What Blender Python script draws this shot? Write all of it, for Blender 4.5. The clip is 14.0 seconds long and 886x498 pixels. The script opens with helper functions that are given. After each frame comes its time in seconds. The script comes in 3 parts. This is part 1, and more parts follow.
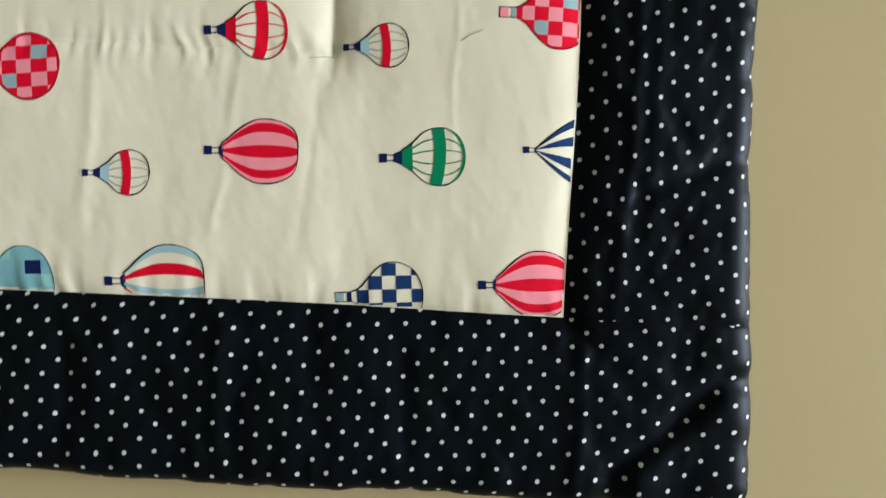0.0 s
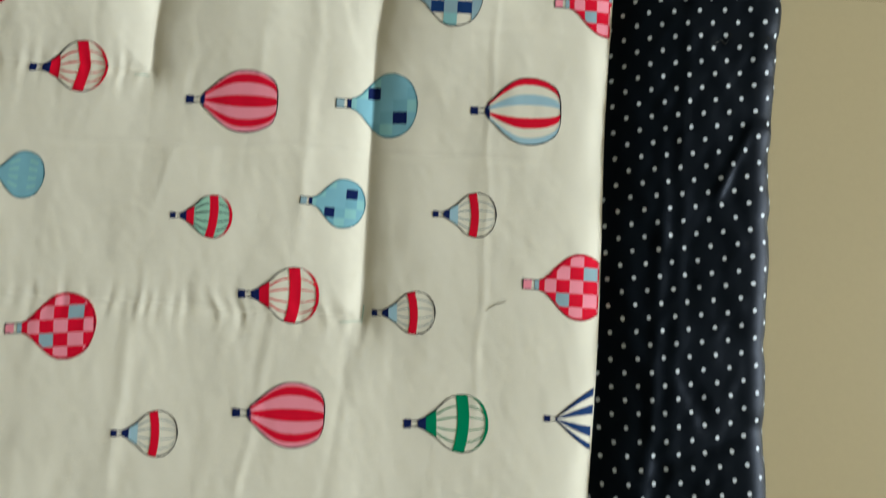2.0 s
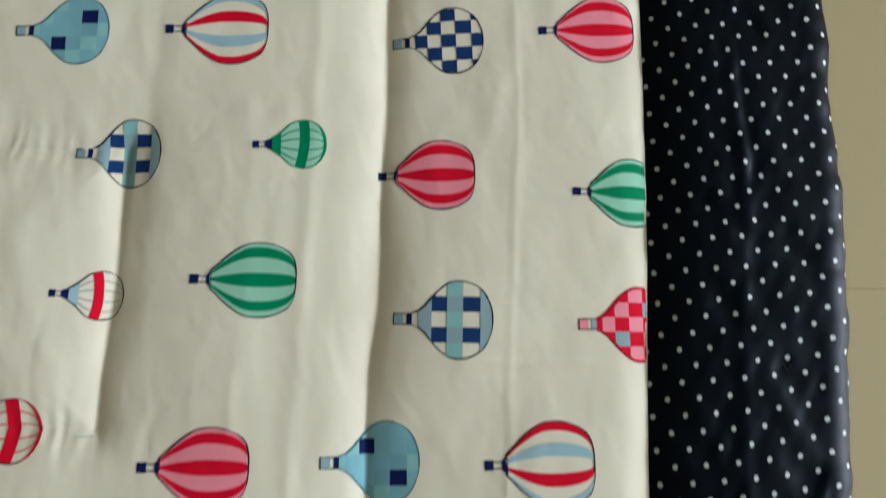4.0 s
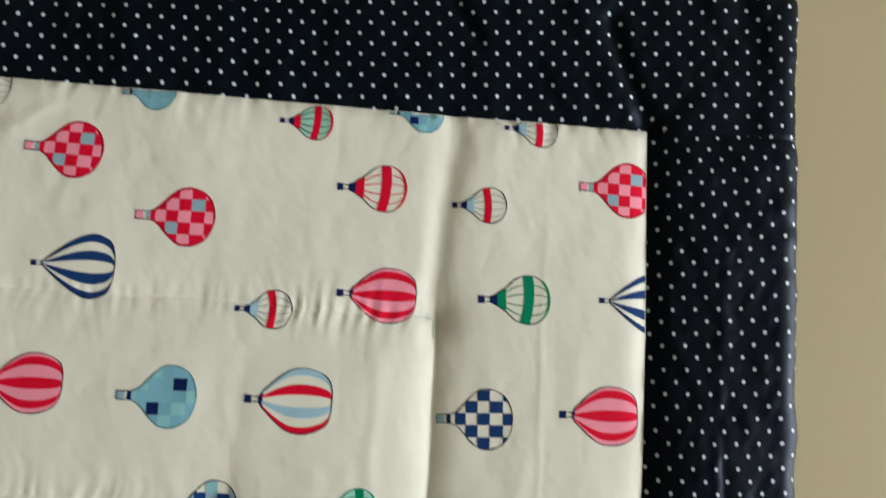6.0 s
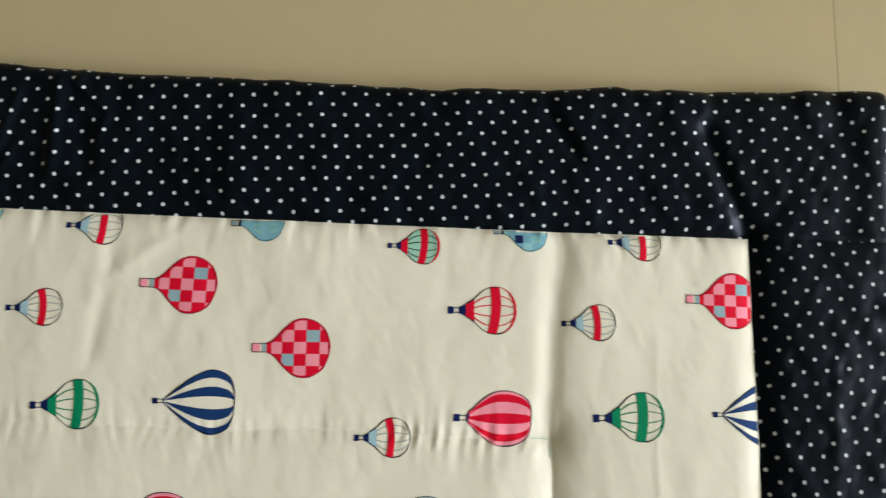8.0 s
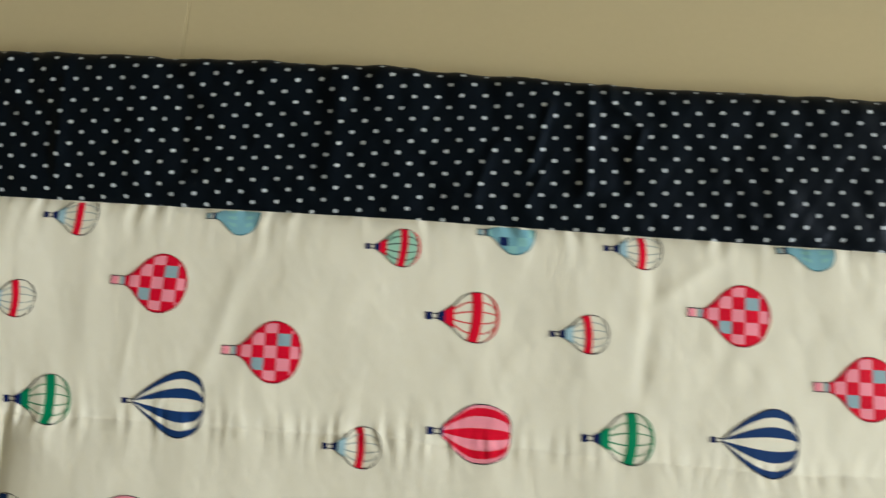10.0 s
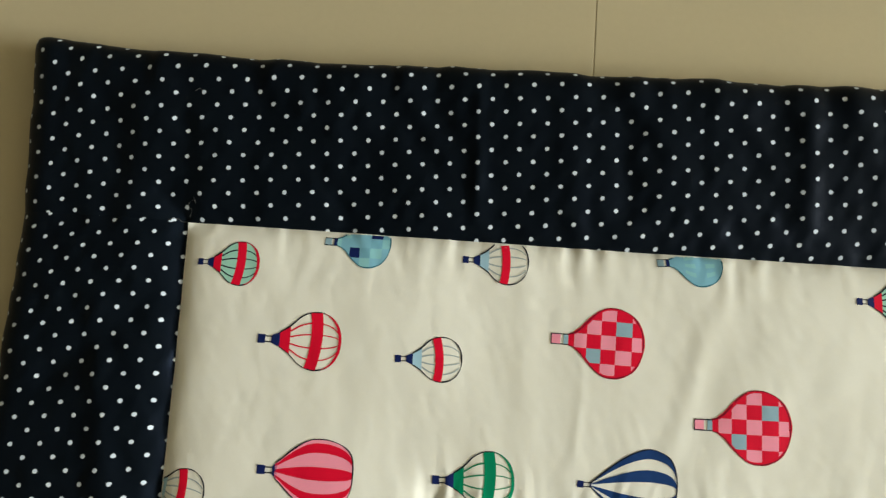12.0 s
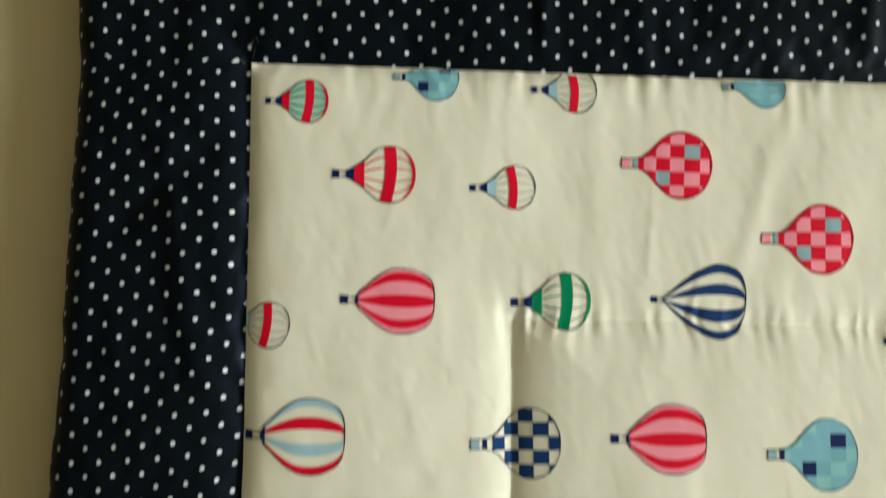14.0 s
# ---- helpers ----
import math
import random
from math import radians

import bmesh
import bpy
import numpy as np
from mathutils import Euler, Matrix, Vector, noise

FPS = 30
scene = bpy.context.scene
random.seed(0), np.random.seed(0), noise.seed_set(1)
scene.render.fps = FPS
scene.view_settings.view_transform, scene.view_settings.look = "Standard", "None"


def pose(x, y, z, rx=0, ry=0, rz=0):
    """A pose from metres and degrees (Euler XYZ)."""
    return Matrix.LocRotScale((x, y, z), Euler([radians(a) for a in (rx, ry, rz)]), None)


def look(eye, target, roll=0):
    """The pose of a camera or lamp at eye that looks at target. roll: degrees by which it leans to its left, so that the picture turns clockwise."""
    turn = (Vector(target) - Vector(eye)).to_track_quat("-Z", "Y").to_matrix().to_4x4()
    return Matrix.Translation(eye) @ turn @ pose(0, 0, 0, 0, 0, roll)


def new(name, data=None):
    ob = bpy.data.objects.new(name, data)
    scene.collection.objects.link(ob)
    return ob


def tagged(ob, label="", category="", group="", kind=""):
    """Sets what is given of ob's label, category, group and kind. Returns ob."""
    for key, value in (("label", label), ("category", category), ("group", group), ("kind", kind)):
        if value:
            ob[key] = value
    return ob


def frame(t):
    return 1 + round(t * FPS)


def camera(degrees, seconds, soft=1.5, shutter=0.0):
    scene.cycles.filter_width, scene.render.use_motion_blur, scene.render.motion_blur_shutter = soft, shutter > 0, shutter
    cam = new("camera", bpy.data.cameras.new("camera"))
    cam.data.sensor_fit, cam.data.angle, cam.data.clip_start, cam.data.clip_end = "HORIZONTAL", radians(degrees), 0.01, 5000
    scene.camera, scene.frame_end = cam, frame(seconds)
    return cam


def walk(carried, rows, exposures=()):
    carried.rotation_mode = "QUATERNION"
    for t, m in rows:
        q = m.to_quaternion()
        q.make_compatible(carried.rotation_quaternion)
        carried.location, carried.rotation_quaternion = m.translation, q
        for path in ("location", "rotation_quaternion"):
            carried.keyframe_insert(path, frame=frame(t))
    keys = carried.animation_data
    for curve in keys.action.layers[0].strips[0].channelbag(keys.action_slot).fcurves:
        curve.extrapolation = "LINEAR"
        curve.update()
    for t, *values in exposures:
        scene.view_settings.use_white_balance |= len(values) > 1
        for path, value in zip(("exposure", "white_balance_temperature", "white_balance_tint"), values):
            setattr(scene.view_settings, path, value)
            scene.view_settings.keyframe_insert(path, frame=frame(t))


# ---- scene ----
import functools

cam = camera(66.4, 14.0, soft=1.3, shutter=0.5)
PATH = [
    (0.0, pose(0.9121, -0.6496, 0.3721, -0.40, -0.29, 1.70)),
    (0.5, pose(0.9089, -0.6437, 0.3762, 2.08, -1.31, 0.28)),
    (1.0, pose(0.9023, -0.6049, 0.3797, 2.41, -1.05, 1.36)),
    (1.5, pose(0.8897, -0.5667, 0.3761, 2.85, -0.52, 3.67)),
    (2.0, pose(0.8893, -0.5392, 0.3877, 5.20, -1.04, 2.96)),
    (2.2, pose(0.8839, -0.5237, 0.3838, 6.50, -1.12, 1.41)),
    (4.3, pose(0.8818, -0.3456, 0.3363, 10.14, -0.69, 0.61)),
    (4.5, pose(0.8829, -0.3233, 0.3472, 10.07, -1.35, 0.68)),
    (5.0, pose(0.8716, -0.2592, 0.3827, 8.75, -2.05, 1.03)),
    (5.5, pose(0.8613, -0.2081, 0.4140, 8.48, -2.60, 2.73)),
    (6.0, pose(0.8343, -0.1604, 0.4408, 8.48, -3.11, 3.84)),
    (6.5, pose(0.8055, -0.1214, 0.4450, 9.30, -2.80, 2.39)),
    (7.0, pose(0.7879, -0.1041, 0.4551, 10.40, -3.36, 0.33)),
    (7.2, pose(0.7872, -0.0996, 0.4551, 10.14, -3.43, 0.72)),
    (9.3, pose(0.5876, -0.0826, 0.4437, 8.43, 0.24, 3.52)),
    (9.5, pose(0.5457, -0.0841, 0.4409, 9.34, 0.44, 4.25)),
    (10.0, pose(0.4413, -0.0812, 0.4270, 8.89, 1.96, 4.09)),
    (10.5, pose(0.3530, -0.0751, 0.4127, 9.10, 1.57, 3.86)),
    (11.0, pose(0.2764, -0.0747, 0.3983, 8.96, 2.36, 3.76)),
    (11.5, pose(0.1926, -0.0628, 0.3786, 8.83, 2.39, 4.58)),
    (12.0, pose(0.1612, -0.0624, 0.3734, 8.92, 1.65, 4.51)),
    (12.5, pose(0.1545, -0.0658, 0.3694, 8.71, 1.93, 2.53)),
    (13.0, pose(0.1527, -0.0761, 0.3575, 9.76, 3.20, -0.75)),
    (13.4, pose(0.1131, -0.0651, 0.3686, 6.48, 0.50, 2.18)),
    (13.5, pose(0.1114, -0.0689, 0.3652, 5.20, -0.04, 2.14)),
    (13.6, pose(0.1118, -0.0785, 0.3658, 4.96, -0.02, 2.42)),
    (14.0, pose(0.1105, -0.1280, 0.3717, 4.08, -0.23, 2.17)),
]
walk(cam, PATH, exposures=[
    (0.0, -0.10, 6380, 8), (1.0, -0.15, 6350, 7), (2.2, -0.34, 6130, 6), (4.3, -0.42, 6050, 10), (5.0, -0.40, 6030, 11), (5.5, -0.33, 6030, 11),
    (7.0, -0.08, 6200, 12), (9.5, 0.05, 6330, 8), (11.5, 0.29, 6230, 8), (13.0, 0.30, 6480, 5), (14.0, 0.26, 6500, 3)])

# ---- light: an overcast window low on the east side of a closed room ----
world = bpy.data.worlds.new("world")
scene.world = world
world.use_nodes = True
wn, wl = world.node_tree.nodes, world.node_tree.links
sky = wn.new("ShaderNodeTexSky")
sky.sky_type, sky.sun_disc = "NISHITA", False
sky.sun_elevation, sky.sun_rotation = radians(35), radians(95)
wl.new(sky.outputs[0], wn["Background"].inputs[0])
wn["Background"].inputs[1].default_value = 0.1

WINDOW_E = dict(centre=(5.92, -0.60, 1.40), size=(2.8, 1.7), watts=515)


def window_lamp(name, centre, size, target, watts, colour):
    lamp = bpy.data.lights.new(name, "AREA")
    lamp.shape, lamp.size, lamp.size_y, lamp.energy, lamp.color = "RECTANGLE", size[0], size[1], watts, colour
    ob = new(name, lamp)
    ob.matrix_world = look(centre, target)
    return ob


window_lamp("window_daylight", WINDOW_E["centre"], WINDOW_E["size"], (1.0, 0.15, 0.6), WINDOW_E["watts"], (0.985, 1.0, 0.92))


# ---- materials ----
def nodes(name):
    m = bpy.data.materials.new(name)
    m.use_nodes = True
    t = m.node_tree
    return m, t, t.nodes["Principled BSDF"]


def add(t, kind, **inputs):
    n = t.nodes.new(kind)
    for key, value in inputs.items():
        n.inputs[key.replace("_", " ")].default_value = value
    return n


def math_node(t, op, a, b=None, c=None):
    n = t.nodes.new("ShaderNodeMath")
    n.operation = op
    for k, v in enumerate((a, b, c)):
        if v is None:
            continue
        if isinstance(v, (int, float)):
            n.inputs[k].default_value = v
        else:
            t.links.new(v, n.inputs[k])
    return n.outputs[0]


def mix_colour(t, fac, a, b, kind="MIX"):
    n = t.nodes.new("ShaderNodeMix")
    n.data_type, n.blend_type = "RGBA", kind
    for k, v in ((0, fac), (6, a), (7, b)):
        if isinstance(v, (int, float)):
            n.inputs[k].default_value = v
        elif isinstance(v, tuple):
            n.inputs[k].default_value = (*v, 1) if len(v) == 3 else v
        else:
            t.links.new(v, n.inputs[k])
    return n.outputs[2]


def place_vector(t):
    return t.nodes.new("ShaderNodeNewGeometry").outputs["Position"]


def weave_bump(t, bsdf, strength=0.12):
    """Threads of a plain weave and a softer unevenness of the cloth."""
    pos = place_vector(t)
    sep = t.nodes.new("ShaderNodeSeparateXYZ")
    t.links.new(pos, sep.inputs[0])
    sx = math_node(t, "SINE", math_node(t, "MULTIPLY", sep.outputs[0], 9000.0))
    sy = math_node(t, "SINE", math_node(t, "MULTIPLY", sep.outputs[1], 9000.0))
    threads = math_node(t, "MULTIPLY", sx, sy)
    slub = add(t, "ShaderNodeTexNoise", Scale=420.0, Detail=3.0)
    t.links.new(pos, slub.inputs["Vector"])
    total = math_node(t, "MULTIPLY_ADD", slub.outputs[0], 1.6, threads)
    b = add(t, "ShaderNodeBump", Strength=strength, Distance=0.0002)
    t.links.new(total, b.inputs["Height"])
    t.links.new(b.outputs[0], bsdf.inputs["Normal"])


def cloth(name, colour, rough=0.75, vary=0.06, spec=0.1):
    m, t, bsdf = nodes(name)
    pos = place_vector(t)
    broad = add(t, "ShaderNodeTexNoise", Scale=14.0, Detail=3.0)
    fine = add(t, "ShaderNodeTexNoise", Scale=700.0, Detail=2.0)
    for n in (broad, fine):
        t.links.new(pos, n.inputs["Vector"])
    both = math_node(t, "MULTIPLY_ADD", fine.outputs[0], 0.5, math_node(t, "MULTIPLY", broad.outputs[0], 0.5))
    level = math_node(t, "MULTIPLY_ADD", both, 2 * vary, 1 - vary)
    grey = t.nodes.new("ShaderNodeCombineXYZ")
    for k in range(3):
        t.links.new(level, grey.inputs[k])
    t.links.new(mix_colour(t, 1.0, colour, grey.outputs[0], "MULTIPLY"), bsdf.inputs["Base Color"])
    bsdf.inputs["Roughness"].default_value = rough
    bsdf.inputs["Specular IOR Level"].default_value = spec
    weave_bump(t, bsdf)
    return m


def dotted_cloth(name, ground, dot, pitch, rows, radius):
    """Navy cotton printed with small white dots in staggered rows; the dots follow the cloth's own UVs, in metres."""
    m, t, bsdf = nodes(name)
    uv = t.nodes.new("ShaderNodeUVMap")
    uv.uv_map = "cloth"
    wob = add(t, "ShaderNodeTexNoise", Scale=60.0, Detail=1.0)
    t.links.new(uv.outputs[0], wob.inputs["Vector"])
    sep = t.nodes.new("ShaderNodeSeparateXYZ")
    t.links.new(uv.outputs[0], sep.inputs[0])
    edge = add(t, "ShaderNodeTexNoise", Scale=900.0, Detail=2.0)
    t.links.new(uv.outputs[0], edge.inputs["Vector"])
    wx = math_node(t, "MULTIPLY_ADD", wob.outputs[0], 0.0005, -0.00025)
    u0 = math_node(t, "ADD", sep.outputs[0], wx)
    near = []
    for shift in (0.0, 0.5):
        du = math_node(t, "MULTIPLY", math_node(t, "SUBTRACT", math_node(t, "FRACT", math_node(t, "ADD", math_node(t, "DIVIDE", u0, pitch), shift)), 0.5), pitch)
        dv = math_node(t, "MULTIPLY", math_node(t, "SUBTRACT", math_node(t, "FRACT", math_node(t, "ADD", math_node(t, "DIVIDE", sep.outputs[1], rows), shift)), 0.5), rows)
        near.append(math_node(t, "SQRT", math_node(t, "ADD", math_node(t, "MULTIPLY", du, du), math_node(t, "MULTIPLY", dv, dv))))
    d = math_node(t, "MINIMUM", *near)
    d = math_node(t, "ADD", d, math_node(t, "MULTIPLY_ADD", edge.outputs[0], 0.0008, -0.0004))
    ramp = t.nodes.new("ShaderNodeMapRange")
    for k, v in ((1, radius - 0.00022), (2, radius + 0.00022), (3, 1.0), (4, 0.0)):
        ramp.inputs[k].default_value = v
    t.links.new(d, ramp.inputs[0])
    pos = place_vector(t)
    broad = add(t, "ShaderNodeTexNoise", Scale=22.0, Detail=3.0)
    t.links.new(pos, broad.inputs["Vector"])
    worn = mix_colour(t, broad.outputs[0], tuple(c * 0.75 for c in ground), tuple(c * 1.3 for c in ground))
    t.links.new(mix_colour(t, ramp.outputs[0], worn, dot), bsdf.inputs["Base Color"])
    bsdf.inputs["Roughness"].default_value = 0.38
    bsdf.inputs["Specular IOR Level"].default_value = 0.095
    bsdf.inputs["Specular Tint"].default_value = (0.42, 0.56, 1.0, 1)
    weave_bump(t, bsdf, 0.1)
    return m


def tile_material():
    m, t, bsdf = nodes("beige_floor_tile")
    pos = place_vector(t)
    cloud = add(t, "ShaderNodeTexNoise", Scale=2.2, Detail=4.0)
    speck = add(t, "ShaderNodeTexNoise", Scale=260.0, Detail=2.0)
    for n in (cloud, speck):
        t.links.new(pos, n.inputs["Vector"])
    info = t.nodes.new("ShaderNodeObjectInfo")
    base = mix_colour(t, cloud.outputs[0], (0.470, 0.405, 0.264), (0.535, 0.462, 0.305))
    base = mix_colour(t, math_node(t, "MULTIPLY", speck.outputs[0], 0.14), base, (0.32, 0.27, 0.16))
    base = mix_colour(t, math_node(t, "MULTIPLY", info.outputs["Random"], 0.12), base, (0.48, 0.42, 0.29))
    t.links.new(base, bsdf.inputs["Base Color"])
    r = math_node(t, "MULTIPLY_ADD", speck.outputs[0], 0.12, 0.30)
    t.links.new(r, bsdf.inputs["Roughness"])
    bsdf.inputs["Specular IOR Level"].default_value = 0.35
    b = add(t, "ShaderNodeBump", Strength=0.05, Distance=0.001)
    t.links.new(speck.outputs[0], b.inputs["Height"])
    t.links.new(b.outputs[0], bsdf.inputs["Normal"])
    return m


def plaster(name, colour):
    m, t, bsdf = nodes(name)
    n = add(t, "ShaderNodeTexNoise", Scale=6.0, Detail=4.0)
    t.links.new(place_vector(t), n.inputs["Vector"])
    t.links.new(mix_colour(t, n.outputs[0], tuple(c * 0.94 for c in colour), colour), bsdf.inputs["Base Color"])
    bsdf.inputs["Roughness"].default_value = 0.9
    return m


WHITE = cloth("white_cotton", (0.82, 0.805, 0.74), vary=0.03, spec=0.16)
PITCH, DOT_ROWS = 0.0157, 0.0150
NAVY = dotted_cloth("navy_dotted_cotton", (0.0031, 0.0050, 0.0077), (0.60, 0.66, 0.76), PITCH, DOT_ROWS, 0.00124)
BACKING = cloth("backing_cotton", (0.70, 0.68, 0.62))
INK = {
    "red": (0.70, 0.003, 0.032), "pink": (0.90, 0.315, 0.44), "navy": (0.006, 0.015, 0.10), "line": (0.006, 0.009, 0.020),
    "steel": (0.29, 0.44, 0.55), "sky": (0.37, 0.58, 0.74), "blue": (0.22, 0.475, 0.63), "aqua": (0.27, 0.56, 0.63),
    "deep": (0.19, 0.43, 0.58), "mint": (0.34, 0.62, 0.53), "sea": (0.003, 0.24, 0.12), "royal": (0.010, 0.043, 0.17), "maroon": (0.20, 0.004, 0.02),
    "grey": (0.36, 0.42, 0.45), "teal": (0.04, 0.16, 0.24), "seafoam": (0.33, 0.66, 0.57), "paper": (0.80, 0.785, 0.72),
}
INKS = list(INK)
INK_MATS = [cloth(k + "_print_ink", v, vary=0.05) for k, v in INK.items()]
TILE, GROUT = tile_material(), plaster("brown_grout", (0.36, 0.295, 0.18))
WALL, CEILING = plaster("dim_warm_wall", (0.20, 0.165, 0.10)), plaster("grey_ceiling", (0.35, 0.33, 0.275))


# ---- helpers for meshes ----
def mesh(name, verts, faces, mats, smooth=False, index=None, uv=None):
    me = bpy.data.meshes.new(name)
    me.from_pydata([tuple(map(float, v)) for v in verts], [], [tuple(map(int, f)) for f in faces])
    for m in mats:
        me.materials.append(m)
    if index is not None:
        me.polygons.foreach_set("material_index", np.asarray(index, np.int32))
    if smooth:
        me.polygons.foreach_set("use_smooth", np.ones(len(me.polygons), bool))
    if uv is not None:
        layer = me.uv_layers.new(name="cloth")
        loops = np.zeros(len(me.loops), np.int32)
        me.loops.foreach_get("vertex_index", loops)
        layer.data.foreach_set("uv", np.asarray(uv, np.float32)[loops].ravel())
    me.update()
    return me


def part(name, me, parent, label=""):
    ob = new(name, me)
    ob.parent = parent
    return tagged(ob, label) if label else ob


def box(x0, x1, y0, y1, z0, z1):
    v = [(x, y, z) for x in (x0, x1) for y in (y0, y1) for z in (z0, z1)]
    return v, [(0, 1, 3, 2), (4, 6, 7, 5), (0, 4, 5, 1), (2, 3, 7, 6), (0, 2, 6, 4), (1, 5, 7, 3)]


def smooth_curve(xs, ys):
    """A smooth curve through a few knots, as a function."""
    xs, ys = np.asarray(xs, float), np.asarray(ys, float)
    slope = np.gradient(ys, xs)

    def at(x):
        x = np.clip(np.asarray(x, float), xs[0], xs[-1])
        k = np.clip(np.searchsorted(xs, x) - 1, 0, len(xs) - 2)
        h = xs[k + 1] - xs[k]
        s = (x - xs[k]) / h
        return ((1 + 2 * s) * (1 - s) ** 2 * ys[k] + s * (1 - s) ** 2 * h * slope[k]
                + s * s * (3 - 2 * s) * ys[k + 1] + s * s * (s - 1) * h * slope[k + 1])
    return at


@functools.lru_cache(maxsize=None)
def noise_grid(seed):
    return np.random.RandomState(seed).uniform(-1, 1, (257, 257))


def cloth_noise(x, y, sx, sy, seed):
    """Smooth noise from -1 to 1 with cells of sx by sy metres."""
    grid = noise_grid(seed)
    u, v = np.asarray(x) / sx + 91.3, np.asarray(y) / sy + 57.7
    i, j = np.floor(u).astype(int), np.floor(v).astype(int)
    a, b = u - i, v - j
    a, b = a * a * a * (a * (a * 6 - 15) + 10), b * b * b * (b * (b * 6 - 15) + 10)
    g = lambda p, q: grid[p % 257, q % 257]
    return (g(i, j) * (1 - a) + g(i + 1, j) * a) * (1 - b) + (g(i, j + 1) * (1 - a) + g(i + 1, j + 1) * a) * b


# ---- the room ----
FLOOR_Z = -0.0175
XW, XE, YS, YN, TOP = -2.9, 6.0, -4.2, 2.4, 2.6
floor = new("floor", mesh("floor", *box(XW, XE, YS, YN, FLOOR_Z - 0.06, FLOOR_Z - 0.0002), [GROUT]))
tagged(floor, "beige glazed tile floor with thin brown joints", "floor", kind="structure")
ceiling = new("ceiling", mesh("ceiling", *box(XW, XE, YS, YN, TOP, TOP + 0.1), [CEILING]))
tagged(ceiling, "plain dim grey plastered ceiling", "ceiling", kind="structure")


def wall(name, *sides):
    verts, faces = [], []
    for s in sides:
        v, f = box(*s)
        faces += [tuple(k + len(verts) for k in q) for q in f]
        verts += v
    return tagged(new(name, mesh(name, verts, faces, [WALL])), "plain dim beige plastered room wall", "wall", kind="structure")


Z0 = FLOOR_Z - 0.06
wall("wall_north", (XW - 0.15, XE + 0.15, YN, YN + 0.15, Z0, TOP + 0.1))
wall("wall_south", (XW - 0.15, XE + 0.15, YS - 0.15, YS, Z0, TOP + 0.1))
wall("wall_west", (XW - 0.15, XW, YS, YN, Z0, TOP + 0.1))
wy0, wy1, wz0, wz1 = -2.05, 0.85, 0.50, 2.30
wall("wall_east", (XE, XE + 0.15, YS, wy0, Z0, TOP + 0.1), (XE, XE + 0.15, wy1, YN, Z0, TOP + 0.1),
     (XE, XE + 0.15, wy0, wy1, Z0, wz0), (XE, XE + 0.15, wy0, wy1, wz1, TOP + 0.1))

# ---- the quilt: a flat cloth of inner panel and border, laid over its wadding ----
W, H = 0.990, 0.686
BORDER, FLAT, ROLL, DROP = 0.100, 0.088, 0.0165, 0.0135
in_left = smooth_curve([-0.80, -0.686, -0.5, -0.24, -0.12, 0.0, 0.12], [0.001, 0.003, 0.0062, 0.0067, 0.0029, -0.0016, -0.0056])
in_right = smooth_curve([-0.80, -0.686, -0.54, -0.42, -0.31, -0.2, -0.1, 0.0, 0.12], [-0.009, -0.0077, -0.0032, -0.0029, 0.0010, 0.0024, 0.0017, 0.0005, -0.001])
in_top = smooth_curve([-0.12, 0.0, 0.24, 0.38, 0.54, 0.83, 0.99, 1.12], [-0.0012, 0.0005, 0.0019, 0.0030, 0.0019, 0.0007, 0.0008, 0.0004])
in_bottom = smooth_curve([-0.12, 0.0, 0.33, 0.66, 0.84, 0.99, 1.12], [0.004, 0.003, 0.004, 0.0042, 0.0018, -0.0024, -0.004])
wide_left = smooth_curve([-0.80, -0.5, -0.24, -0.10, 0.0, 0.06, 0.12], [0.967, 0.985, 1, 0.95, 0.94, 0.975, 1.045])
wide_right = smooth_curve([-0.80, -0.64, -0.52, -0.40, -0.31, -0.2, 0.0, 0.12], [1.047, 0.977, 0.937, 0.96, 0.99, 0.977, 1.027, 1.042])
wide_top = smooth_curve([-0.12, -0.03, 0.15, 0.34, 0.5, 0.66, 0.82, 0.90, 1.0, 1.12], [1.077, 0.992, 0.992, 0.997, 0.977, 0.962, 0.977, 1.022, 1.052, 1.092])
wide_bottom = smooth_curve([-0.12, 0.33, 0.66, 0.77, 0.89, 1.02, 1.12], [0.976, 0.961, 0.951, 0.981, 0.981, 0.981, 0.961])

# quilting lines: an outer and an inner rectangle, hand-stitched a little unevenly
OUTER = (0.147, 0.8505, -0.547, -0.1395)
INNER = (0.284, 0.716, -0.409, -0.267)


def segment_distance(x, y, r):
    """Distance to the outline of a rectangle with slightly wandering sides, and how much its level sides are nearest."""
    x = x + 0.0016 * cloth_noise(x, y, 0.05, 0.05, 5)
    y = y + 0.0014 * cloth_noise(x, y, 0.05, 0.05, 6)
    x0, x1, y0, y1 = r
    cx, cy = np.clip(x, x0, x1), np.clip(y, y0, y1)
    upright = np.minimum(np.hypot(x - x0, y - cy), np.hypot(x - x1, y - cy))
    level = np.minimum(np.hypot(x - cx, y - y0), np.hypot(x - cx, y - y1))
    return upright, level


def ridge(d, width):
    return np.exp(-(d / width) ** 2)


def line_offset(x, y, x0, y0, x1, y1):
    """Signed distance from a line and how far along it, from 0 to 1."""
    dx, dy = x1 - x0, y1 - y0
    n = math.hypot(dx, dy)
    return ((x - x0) * dy - (y - y0) * dx) / n, ((x - x0) * dx + (y - y0) * dy) / n ** 2


